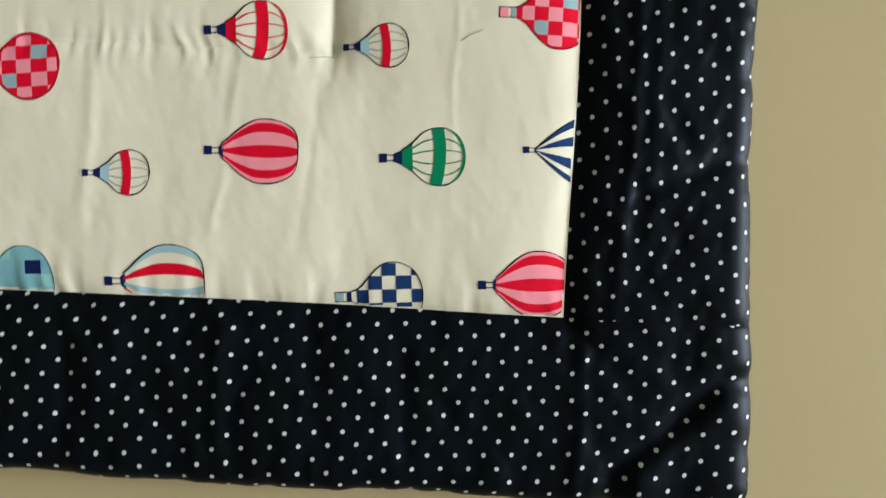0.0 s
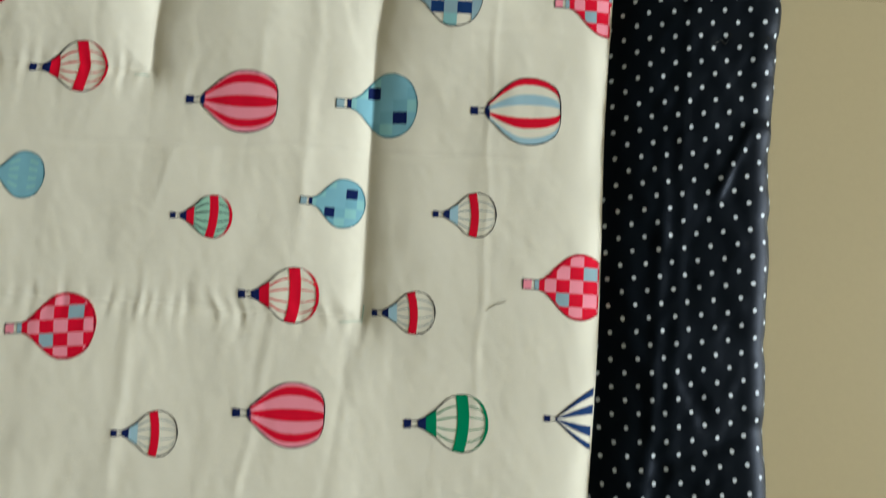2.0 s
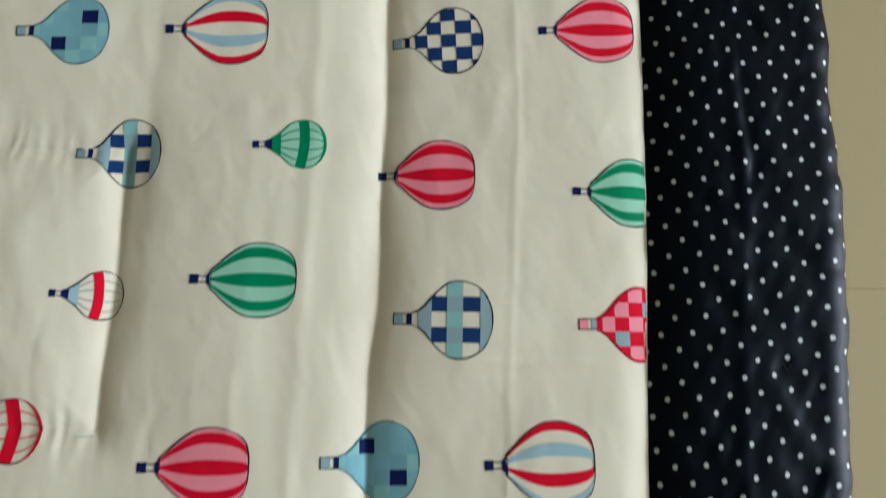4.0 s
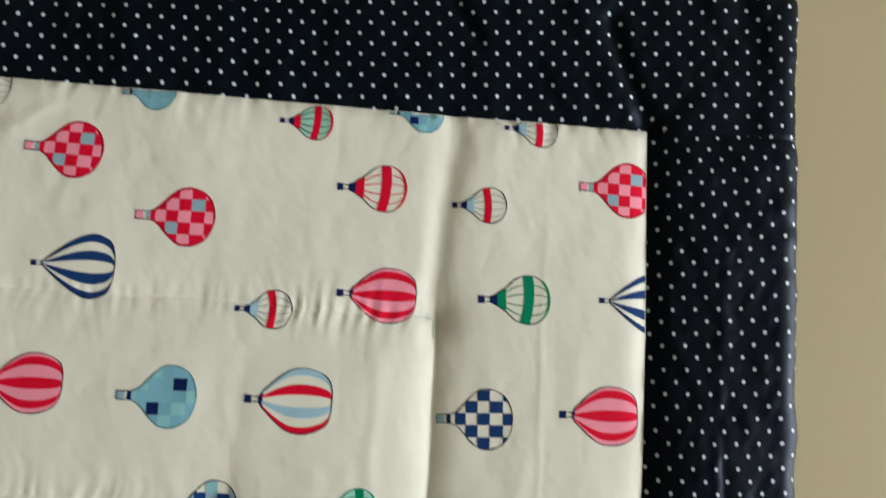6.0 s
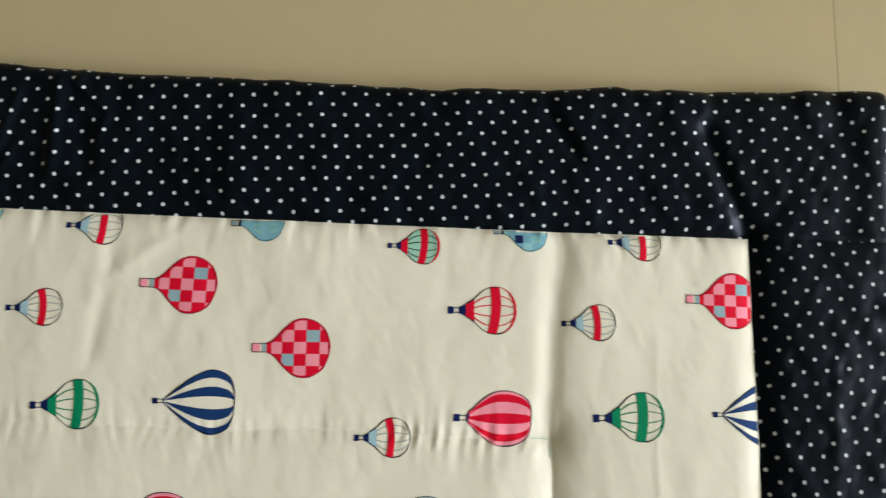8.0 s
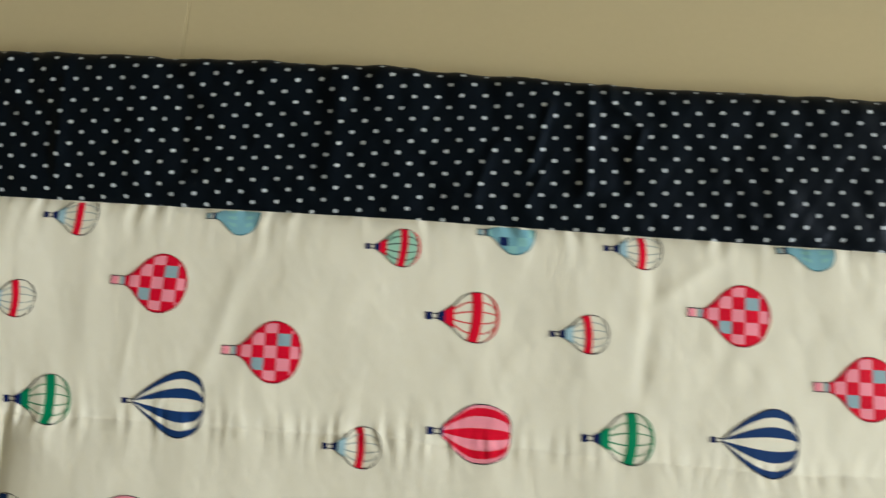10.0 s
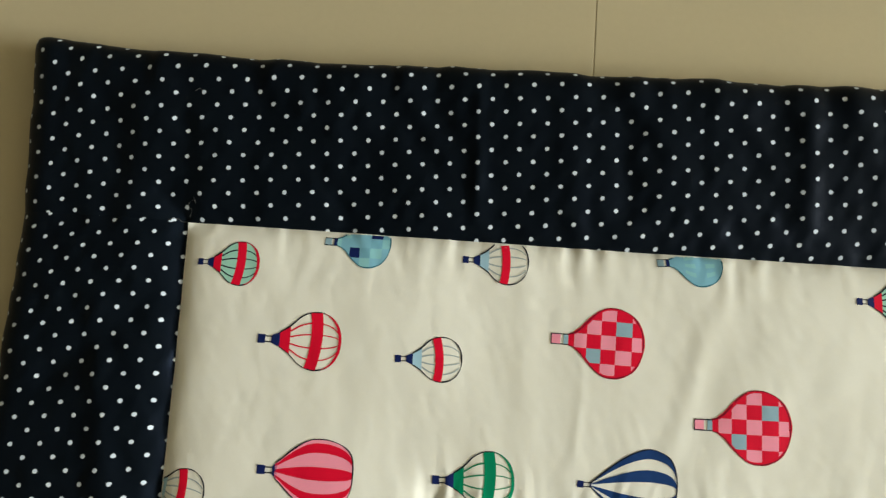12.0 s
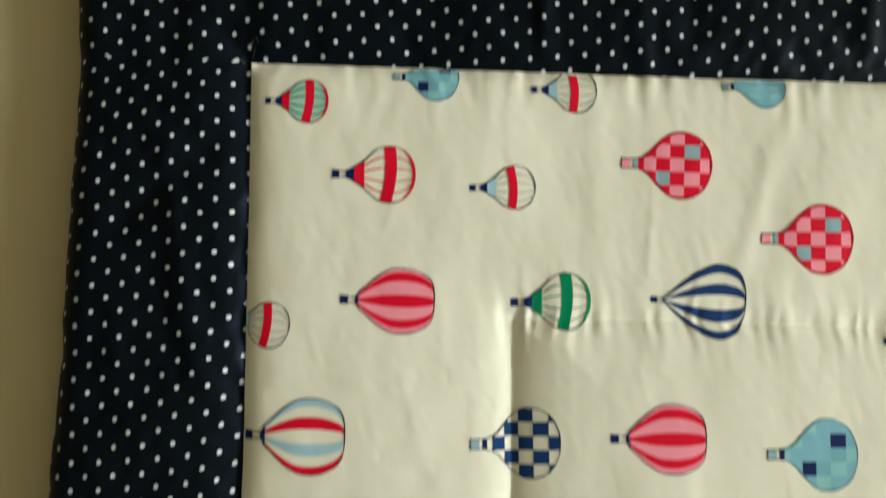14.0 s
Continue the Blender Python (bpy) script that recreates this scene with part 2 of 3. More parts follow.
def fold(x, y, x0, y0, x1, y1, height, width):
    """A soft crease between two places on the cloth."""
    d, s = line_offset(x, y, x0, y0, x1, y1)
    d = d + 0.0015 * cloth_noise(x, y, 0.03, 0.03, 17)
    fade = np.clip(np.minimum(s, 1 - s) * 6 + 0.05, 0, 1)
    fade = np.where((s < 0) | (s > 1), 0, fade * fade * (3 - 2 * fade))
    return height * ridge(d, width) * fade


CREASES = []
crease_rng = random.Random(8)
for _ in range(130):
    cx, cy = crease_rng.uniform(0.0, W), crease_rng.uniform(-H, 0.0)
    lean, reach = crease_rng.gauss(1.57, 0.55), crease_rng.uniform(0.018, 0.060)
    if cx > 0.92 and cy > -0.2:
        continue
    CREASES.append((cx, cy, cx + reach * math.cos(lean), cy + reach * math.sin(lean), crease_rng.choice((-1, 1)) * crease_rng.uniform(0.00012, 0.00040), crease_rng.uniform(0.0018, 0.0042)))


def small_creases(X, Y):
    """Short creases scattered over the cotton, as it comes out of the packet."""
    z = np.zeros_like(X)
    for x0, y0, x1, y1, height, width in CREASES:
        m = (X > min(x0, x1) - 0.012) & (X < max(x0, x1) + 0.012) & (Y > min(y0, y1) - 0.012) & (Y < max(y0, y1) + 0.012)
        if m.any():
            d, s = line_offset(X[m], Y[m], x0, y0, x1, y1)
            d = d + 0.006 * (s - 0.5) ** 2 * (1 if height > 0 else -1)
            fade = np.clip(np.minimum(s, 1 - s) * 3, 0, 1)
            z[m] += height * ridge(d, width) * fade * fade * (3 - 2 * fade)
    return z


def panel_height(X, Y):
    uo, lo = segment_distance(X, Y, OUTER)
    ui, li = segment_distance(X, Y, INNER)
    up, lv = np.minimum(uo, ui), np.minimum(lo, li)
    # the wadding is drawn in hard along the upright seams and only lightly along the level ones
    sink = lambda w: np.maximum(np.exp(-up / w), 0.7 * np.exp(-lv / w))
    z = 0.0031 * (1 - sink(0.009)) + 0.0034 * (1 - sink(0.036))
    ex, ey = np.minimum(X, W - X).clip(0), np.minimum(-Y, Y + H).clip(0)
    rise = lambda w: 1 - (1 - np.exp(-ex / w)) * (1 - np.exp(-ey / w))
    z = z - 0.0042 * rise(0.006) - 0.0010 * rise(0.03)
    # gathers across the level seams, fewer across the upright ones
    warp = X + 0.004 * cloth_noise(X, Y, 0.03, 0.02, 11)
    lvl = cloth_noise(X, Y, 0.09, 0.09, 12) * 0.5 + 0.75
    near = np.clip(lv / 0.0014, 0.3, 1)
    z = z + 0.0006 * lvl * np.exp(-lv / 0.009) * cloth_noise(warp, Y, 0.0043, 0.05, 13) * near
    z = z + 0.00065 * lvl * np.exp(-lv / 0.013) * cloth_noise(warp, Y, 0.0085, 0.06, 18) * near
    z = z + 0.00032 * lvl * np.exp(-lv / 0.006) * (1 - 2.4 * np.abs(cloth_noise(warp, Y, 0.0058, 0.03, 19))) * near
    beat = np.sin(warp * math.tau / 0.0088 + 2.5 * cloth_noise(X, Y, 0.04, 0.2, 20))
    z = z + 0.00028 * lvl * np.exp(-lv / 0.007) * beat * near
    z = z + 0.0006 * np.exp(-up / 0.010) * cloth_noise(X, Y, 0.05, 0.011, 14)
    z = z + 0.0007 * np.exp(-np.minimum(-Y, Y + H).clip(0) / 0.014) * cloth_noise(warp, Y, 0.0065, 0.05, 15)
    z = z + 0.0003 * np.exp(-np.minimum(X, W - X).clip(0) / 0.010) * cloth_noise(X, Y, 0.05, 0.012, 16)
    # drag lines, mostly upright, and broad billows of the wadding
    z = z + 0.0002 * cloth_noise(X + 0.15 * Y, Y, 0.021, 0.085, 21) + 0.0008 * cloth_noise(X, Y, 0.070, 0.075, 22)
    z = z + 0.00013 * cloth_noise(X, Y, 0.011, 0.018, 23) + 0.00006 * cloth_noise(X + 0.3 * Y, Y, 0.004, 0.007, 25) + 0.00025 * cloth_noise(X - 0.4 * Y, Y + 0.4 * X, 0.03, 0.045, 24)
    z = z + 0.4 * small_creases(X, Y)
    # pressed folds
    for f in ((0.920, -0.02, 0.921, -0.66, 0.00035, 0.0022), (0.857, 0.02, 0.8455, -0.16, -0.0044, 0.0095),
              (0.80, -0.555, 0.79, -0.66, 0.0005, 0.003), (0.64, -0.455, 0.975, -0.447, -0.0005, 0.0025), (0.815, -0.15, 0.812, -0.53, 0.0007, 0.005),
              (0.845, -0.56, 0.838, -0.67, -0.0004, 0.003), (0.225, -0.045, 0.222, -0.12, 0.0004, 0.0026), (0.56, -0.01, 0.545, -0.11, -0.0010, 0.006),
              (0.60, -0.01, 0.548, -0.05, 0.0010, 0.005), (0.30, -0.02, 0.27, -0.12, 0.0008, 0.006), (0.86, -0.37, 0.98, -0.372, 0.0004, 0.003),
              (0.73, -0.16, 0.725, -0.40, -0.0006, 0.006), (0.66, -0.30, 0.70, -0.40, 0.0007, 0.008), (0.72, -0.555, 0.72, -0.66, 0.0007, 0.004)):
        z = z + 0.5 * fold(X, Y, *f)
    return z - 0.0065


# soft folds of the border: from, to, height and half width
RIGHT_FOLDS = ((1.040, -0.05, 1.034, -0.66, 0.0006, 0.0040), (1.038, -0.182, 1.044, -0.285, -0.0010, 0.0034), (1.036, -0.184, 1.041, -0.323, 0.0004, 0.0040), (1.026, -0.42, 1.018, -0.70, 0.0010, 0.0040),
               (1.055, -0.47, 1.085, -0.41, 0.0014, 0.0030), (1.03, -0.305, 1.09, -0.325, -0.0014, 0.006), (1.02, -0.62, 1.09, -0.59, -0.0018, 0.006),
               (1.005, -0.785, 1.09, -0.705, -0.0036, 0.0060), (1.02, -0.78, 1.09, -0.725, 0.0012, 0.009))
TOP_FOLDS = ((0.955, 0.085, 0.995, -0.01, -0.0036, 0.0065), (0.93, 0.09, 0.975, 0.0, 0.0014, 0.009), (0.846, 0.09, 0.873, 0.045, -0.0020, 0.005),
             (0.489, 0.09, 0.473, 0.03, 0.0014, 0.0026), (0.492, 0.055, 0.473, 0.01, 0.0010, 0.0022), (0.514, 0.095, 0.510, 0.015, 0.0022, 0.0050), (0.518, 0.095, 0.549, 0.069, 0.0014, 0.0024), (0.548, 0.074, 0.541, 0.050, 0.0010, 0.0022), (0.530, 0.07, 0.532, 0.02, -0.0022, 0.0080),
             (0.455, 0.06, 0.44, 0.01, 0.0012, 0.003), (0.35, 0.09, 0.345, 0.01, 0.0018, 0.007), (0.245, 0.09, 0.25, 0.01, -0.0014, 0.007), (0.165, 0.095, 0.165, 0.005, 0.0012, 0.004))
LOWER_FOLDS = ((0.80, -0.69, 0.80, -0.78, 0.0012, 0.005), (0.90, -0.69, 0.905, -0.78, -0.0012, 0.006), (1.0, -0.69, 1.0, -0.78, 0.0012, 0.004),
               (0.715, -0.70, 0.715, -0.785, -0.0012, 0.006), (-0.05, -0.03, -0.02, -0.2, 0.0016, 0.008), (-0.08, -0.10, -0.01, -0.04, -0.0016, 0.008))


def border_height(X, Y):
    out = np.maximum(np.maximum(-X, X - W), np.maximum(Y, -H - Y)).clip(0)
    z = 0.0092 * (1 - np.exp(-out / 0.012)) - 0.0057
    # joins of the strips at the four corners
    for side in (np.maximum(-X, X - W) > 0,):
        for yy in (0.0, -H):
            z = z - np.where(side, 0.0006 * np.exp(-np.abs(Y - yy) / 0.003) + 0.0006 * np.exp(-np.abs(Y - yy) / 0.012), 0)
    along_x = (np.maximum(Y, -H - Y) > 0)
    a = np.where(along_x, X, Y)
    z = z + 0.0013 * cloth_noise(X, Y, 0.05, 0.06, 31) + 0.0009 * cloth_noise(a, out, 0.020, 0.09, 32)
    z = z + 0.0007 * np.exp(-out / 0.02) * cloth_noise(a, out, 0.012, 0.06, 33)
    z = z + 0.0008 * np.exp(-(FLAT - out).clip(0) / 0.012) * cloth_noise(a, out, 0.016, 0.06, 34)
    z = z + 0.0006 * cloth_noise(X + 0.6 * Y, Y - 0.6 * X, 0.011, 0.026, 35) + 0.0003 * cloth_noise(X - 0.5 * Y, Y + 0.5 * X, 0.006, 0.014, 36)
    for f in RIGHT_FOLDS + TOP_FOLDS + LOWER_FOLDS:
        z = z + fold(X, Y, *f)
    return z


def lay(X, Y):
    """Where a place of the flat cloth lies in the room: the panel, the border, and the edge that rolls over to the floor."""
    X, Y = np.asarray(X, float), np.asarray(Y, float)
    nx, ny = np.clip(X, -FLAT, W + FLAT), np.clip(Y, -H - FLAT, FLAT)
    q = ((X - nx) ** 4 + (Y - ny) ** 4) ** 0.25
    safe = np.maximum(q, 1e-9)
    ox, oy = (X - nx) / safe, (Y - ny) / safe
    turn = np.minimum(q / 0.0145, 2.4)
    out = ROLL * np.where(turn < 1.5708, np.sin(turn), 1 - 0.35 * (turn - 1.5708))
    lip = 1 + 0.09 * cloth_noise(nx, ny, 0.03, 0.03, 41) + 0.04 * cloth_noise(nx, ny, 0.010, 0.010, 42)
    px, py = nx + ox * out * lip, ny + oy * out * lip
    inside = (nx >= 0) & (nx <= W) & (ny <= 0) & (ny >= -H)
    z = np.where(inside, panel_height(nx, ny), border_height(nx, ny))
    z = z - DROP * (1 - np.cos(turn)) * 0.78
    # the true, slightly crooked outline
    s = np.clip(px / W, 0, 1)
    x = px + in_left(py) * (1 - s) + in_right(py) * s
    x = np.where(px < 0, in_left(py) + px * wide_left(py), np.where(px > W, W + in_right(py) + (px - W) * wide_right(py), x))
    r = np.clip(-py / H, 0, 1)
    y = py + in_top(px) * (1 - r) + in_bottom(px) * r
    y = np.where(py > 0, in_top(px) + py * wide_top(px), np.where(py < -H, -H + in_bottom(px) + (py + H) * wide_bottom(px), y))
    return np.stack([x, y, np.maximum(z, FLOOR_Z + 0.0006)], -1)


def flat_of(x, y):
    """The inverse of lay() on the inner panel."""
    X, Y = np.array(x, float), np.array(y, float)
    for _ in range(4):
        s, r = np.clip(X / W, 0, 1), np.clip(-Y / H, 0, 1)
        X, Y = x - (in_left(Y) * (1 - s) + in_right(Y) * s), y - (in_top(X) * (1 - r) + in_bottom(X) * r)
    return X, Y


def print_terms(fx, fy, level, first, last, middle, degree):
    """How the print of a strip runs: askew, and stretched unevenly along its length by the sewing."""
    along, across = (fx, fy) if level else (fy, fx)
    u, w = (along - (first + last) / 2) / ((last - first) / 2), (across - middle) / 0.045
    c = np.clip(u, -1, 1)
    terms = [np.ones_like(fx), u, w] + [c ** k for k in range(2, degree + 1)]
    return np.stack(terms + [c ** k * w for k in range(1, max(2, degree - 3) + 1)] + [w * w, c * w * w], -1)


def sheet(name, x0, x1, y0, y1, step, mats, dots=None):
    """A piece of the cloth as a fine grid laid in place."""
    nx, ny = max(2, round((x1 - x0) / step) + 1), max(2, round((y1 - y0) / step) + 1)
    gx, gy = np.meshgrid(np.linspace(x0, x1, nx), np.linspace(y0, y1, ny))
    v = lay(gx, gy).reshape(-1, 3)
    n = np.arange(nx * ny).reshape(ny, nx)
    f = np.stack([n[:-1, :-1], n[:-1, 1:], n[1:, 1:], n[1:, :-1]], -1).reshape(-1, 4)
    fx, fy = gx.ravel(), gy.ravel()
    far = ((fx - np.clip(fx, -FLAT, W + FLAT)) ** 4 + (fy - np.clip(fy, -H - FLAT, FLAT)) ** 4) ** 0.25
    f = f[(far[f] < 0.037).all(1)]
    uv = np.stack([fx, fy], -1)
    if dots:
        uv = np.stack([print_terms(fx, fy, *dots[0]) @ np.array(d) * size for d, size in zip(dots[1:], (PITCH, DOT_ROWS))], -1)
    return mesh(name, v, f, mats, smooth=True, uv=uv)


quilt = new("quilt")
tagged(quilt, "cream balloon-print baby quilt with navy dotted border on tiles", "quilt")
END = FLAT + 0.034
panel = part("center_panel", sheet("center_panel", 0, W, -H, 0, 0.0012, [WHITE]), quilt, "cream cotton panel quilted in two stitched rectangles")
NAVY_LABEL = "navy cotton border strip with small white dots"
part("border_strip", sheet("border_top", -END, W + END, 0, END, 0.0018, [NAVY], ((True, -0.09, 1.08, 0.045, 9),
      (-4.7717, 37.7033, 0.0055, -0.2067, -2.9321, 0.6243, 12.1415, -1.0638, -18.6372, 0.8466, 8.9221, 0.6292, 1.1254, -1.8423, -2.4359, 1.2212, 1.3859, 0.0003, 0.0211),
      (-0.0078, -3.6201, 2.9595, 1.2540, 2.3279, -1.6788, -6.0091, 0.1112, 7.9611, 0.6918, -4.0770, -0.3758, 0.3398, 1.4884, -0.6714, -1.1512, 0.4559, -0.0517, 0.0469))), quilt, NAVY_LABEL)
part("border_strip", sheet("border_bottom", -END, W + END, -H - END, -H, 0.0018, [NAVY], ((True, 0.67, 1.09, -H - 0.045, 4),
      (-0.3691, 13.3175, -0.0258, 0.3617, -0.0186, -0.3231, 0.0168, -0.0420, 0.0199, 0.0868),
      (-2.4075, -1.1063, 3.0584, 0.1386, -0.0395, -0.1685, 0.0262, -0.1084, 0.0178, -0.0011))), quilt, NAVY_LABEL)
part("border_strip", sheet("border_left", -END, 0, -H, 0, 0.0018, [NAVY], ((False, -0.23, 0.0, -0.045, 5),
      (2.3906, 0.0112, 2.6241, 0.0443, 0.0396, -0.0585, -0.0757, -0.0814, 0.2420, -0.0446, 0.0090),
      (-6.2880, 7.8879, -0.2552, -0.1123, -0.0710, 0.1690, 0.0829, -0.0185, -0.0642, 0.0266, 0.0816))), quilt, NAVY_LABEL)
part("border_strip", sheet("border_right", W, W + END, -H, 0, 0.0018, [NAVY], ((False, -0.69, 0.0, W + 0.045, 8),
      (0.6765, 2.4920, 2.9301, 0.1959, -1.9458, -0.5492, 1.6236, -0.1579, -0.3040, 0.4288, 0.3841, -0.2157, -1.1453, 0.3824, 0.8048, -0.0885, -0.0056),
      (-11.4803, 22.1073, -0.2508, 0.8924, 0.5209, -3.6136, -1.2601, 5.0273, 0.9102, -2.4202, 0.3151, -0.0693, -0.8963, -0.0308, 0.5724, -0.0248, 0.0117))), quilt, NAVY_LABEL)
bv, bf = box(-0.075, W + 0.075, -H - 0.075, 0.075, FLOOR_Z + 0.0002, FLOOR_Z + 0.0016)
part("backing", mesh("backing", bv, bf, [BACKING]), quilt, "plain cotton backing under the quilt")

THREAD = cloth("cream_sewing_thread", (0.82, 0.80, 0.73))


def stitching(name, r, label):
    """A row of short stitches along a quilting line, each a small rounded bar sunk in its furrow."""
    x0, x1, y0, y1 = r
    pitch, flat, across, high, faces = 0.0036, [], [], [], []
    for ax, ay, bx, by in ((x0, y1, x1, y1), (x1, y1, x1, y0), (x1, y0, x0, y0), (x0, y0, x0, y1)):
        n = round(math.hypot(bx - ax, by - ay) / pitch)
        dx, dy = (bx - ax) / n, (by - ay) / n
        for i in range(n):
            base = 3 * len(flat)
            for w in (0.08, 0.25, 0.55, 0.72):
                flat.append((ax + dx * (i + w), ay + dy * (i + w)))
                across.append((-dy / pitch * 0.00013, dx / pitch * 0.00013, 0.0))
                high.append(0.00012 if 0.2 < w < 0.6 else 0.00002)
            for a in range(3):
                q = base + 3 * a
                faces += [(q, q + 1, q + 4, q + 3), (q + 1, q + 2, q + 5, q + 4)]
    flat, across = np.array(flat), np.array(across)
    X, Y = flat[:, 0], flat[:, 1]
    X, Y = X - 0.0016 * cloth_noise(X, Y, 0.05, 0.05, 5), Y - 0.0014 * cloth_noise(X, Y, 0.05, 0.05, 6)
    p = lay(X, Y) + (0, 0, 0.00002)
    top = p + np.outer(0.00006 + np.array(high), (0, 0, 1))
    verts = np.stack([p - across, top, p + across], 1).reshape(-1, 3)
    ob = part(name, mesh(name, verts, faces, [THREAD], smooth=True), quilt)
    return tagged(ob, label, kind="stuff")


stitching("outer_stitching", OUTER, "cream thread stitches in a large rectangle")
stitching("inner_stitching", INNER, "cream thread stitches in a small rectangle")

# ---- the printed balloons, each a film of ink on the weave ----
BULB = smooth_curve(*zip(*[(0.0, 0.0), (0.10, 0.27), (0.187, 0.47), (0.35, 0.81), (0.46, 0.94), (0.55, 1.0), (0.69, 0.90), (0.77, 0.62), (0.837, 0.30), (0.87, 0.20), (0.90, 0.155)]))
ONION = smooth_curve(*zip(*[(0.0, 0.12), (0.09, 0.40), (0.17, 0.59), (0.32, 0.81), (0.45, 0.94), (0.57, 1.0), (0.707, 0.92), (0.775, 0.74), (0.837, 0.50), (0.89, 0.25), (0.90, 0.22)]))
SPIKE = smooth_curve(*zip(*[(0.0, 0.12), (0.10, 0.40), (0.22, 0.70), (0.39, 0.93), (0.55, 1.0), (0.707, 0.80), (0.837, 0.42), (0.933, 0.04)]))
GLOBE = smooth_curve(*zip(*[(0.0, 0.0), (0.09, 0.27), (0.17, 0.47), (0.316, 0.78), (0.45, 0.96), (0.565, 1.0), (0.63, 0.96), (0.707, 0.81), (0.785, 0.48), (0.856, 0.26)]))


class Ink:
    """Collects the faces of one printed balloon in its own plane: u along its length, v across, in metres."""

    def __init__(self, length, height):
        self.length, self.half = length, height / 2
        self.v, self.f, self.m = [], [], []

    def strip(self, low, high, ink, lift):
        """Faces between two rows of points."""
        low, high = np.asarray(low, float), np.asarray(high, float)
        if np.abs(high - low).max() < 2e-5:
            return
        n = max(1, int(np.ceil(np.linalg.norm(high - low, axis=1).max() / 0.0013)))
        base, k = len(self.v), len(low)
        for a in range(n + 1):
            w = a / n
            self.v += [(*p, lift) for p in low * (1 - w) + high * w]
        for a in range(n):
            for b in range(k - 1):
                p = base + a * k + b
                self.f.append((p, p + 1, p + k + 1, p + k))
                self.m.append(INKS.index(ink))

    def span(self, u0, u1, low, high, ink, lift=0.0):
        """Ink between two curves v = low(u), high(u), from u0 to u1 of the length."""
        us = np.linspace(u0, u1, max(2, int(np.ceil((u1 - u0) * self.length / 0.0012)) + 1))
        if u1 > 0.995:
            us = np.unique(np.r_[us, 1 - (1 - us[-3]) * np.array([0.6, 0.3, 0.12, 0.03, 0.0])])
        lo, hi = low(us), high(us)
        self.strip(np.c_[us * self.length, lo], np.c_[us * self.length, hi], ink, lift)

    def line(self, pts, width, ink, lift):
        pts = np.asarray(pts, float)
        t = np.gradient(pts, axis=0)
        t /= np.linalg.norm(t, axis=1, keepdims=True) + 1e-12
        n = np.c_[-t[:, 1], t[:, 0]] * np.asarray(width).reshape(-1, 1) / 2
        self.strip(pts - n, pts + n, ink, lift)


def profile(shape):
    return lambda u: shape(np.sqrt(np.maximum(1 - np.asarray(u, float), 0)))


def outline(k, r, u0, ink, width=0.00066, lift=0.00014):
    us = 1 - np.linspace(math.sqrt(1 - u0), 0, 26) ** 2
    up = np.c_[us * k.length, r(us) * k.half]
    down = np.c_[us * k.length, -r(us) * k.half][::-1]
    turn = np.linspace(0, 1, 2 * len(up))
    k.line(np.r_[up, down], width * (0.95 + 0.25 * np.sin(17 * turn + 40 * k.half) + 0.15 * np.sin(41 * turn)), ink, lift)


def basket(k, first, gap, skirt, parts, r, second="navy", first_ink="navy"):
    """The basket, the ropes and the skirt on the narrow end."""
    h = parts
    flat = lambda s: (lambda u: 0 * u + s * h)
    k.span(0, first, flat(-1.15), flat(1.15), first_ink)
    k.span(first, gap, flat(-0.85), flat(-0.55), "line")
    k.span(first, gap, flat(0.55), flat(0.85), "line")
    end = float(r(np.array([skirt]))[0]) * k.half
    grow = lambda s: (lambda u: s * (h * 0.95 + (end - h * 0.95) * (u - gap) / (skirt - gap)))
    k.span(gap, skirt, grow(-1), grow(1), second)
    if first_ink != "navy":
        k.line([(0, -1.15 * h), (first * k.length, -1.15 * h)], 0.0004, "line", 0.0001)
        k.line([(0, 1.15 * h), (first * k.length, 1.15 * h)], 0.0004, "line", 0.0001)
        k.line([(0, -1.15 * h), (0.0001, 1.15 * h)], 0.0004, "line", 0.0001)


def stripes(k, shape, u0, cuts, inks, edge, base=True):
    r = profile(shape)
    for a, b, ink in zip(cuts[:-1], cuts[1:], inks):
        if ink:
            k.span(u0, 1.0, lambda u, a=a: a * r(u) * k.half, lambda u, b=b: b * r(u) * k.half, ink)
    outline(k, r, u0, edge)


def ribs(k, fill, cone, band, rib, edge, cap, u_cone, u_band, lean):
    r = profile(GLOBE)
    full = lambda s: (lambda u: s * r(u) * k.half)
    if fill:
        k.span(u_cone, 1.0, full(-1), full(1), fill)
    k.span(0.267, u_cone, full(-1), full(1), cone, 0.00004)
    for c in (-0.66, -0.25, 0.22, 0.62):
        us = np.linspace(u_cone, 0.965, 22)
        k.line(np.c_[us * k.length, c * r(us) * k.half], 0.00082 - 0.0003 * np.linspace(0, 1, 22), rib, 0.00008)
    vs = np.linspace(-1, 1, 17)
    mid = (u_band[0] + u_band[1]) / 2 + lean * vs + 0.04 * (1 - vs ** 2)
    wide = (u_band[1] - u_band[0]) / 2
    a, b = mid - wide, mid + wide
    k.strip(np.c_[a * k.length, vs * r(a) * k.half], np.c_[b * k.length, vs * r(b) * k.half], band, 0.00016)
    outline(k, r, 0.267, edge)
    if cap:
        us = 1 - np.linspace(0.45, 0, 16) ** 2
        p = np.r_[np.c_[us * k.length, r(us) * k.half], np.c_[us * k.length, -r(us) * k.half][::-1]]
        k.line(p + (-0.0004, 0), 0.0017 * np.sin(np.linspace(0.1, math.pi - 0.1, len(p))), cap, 0.00018)


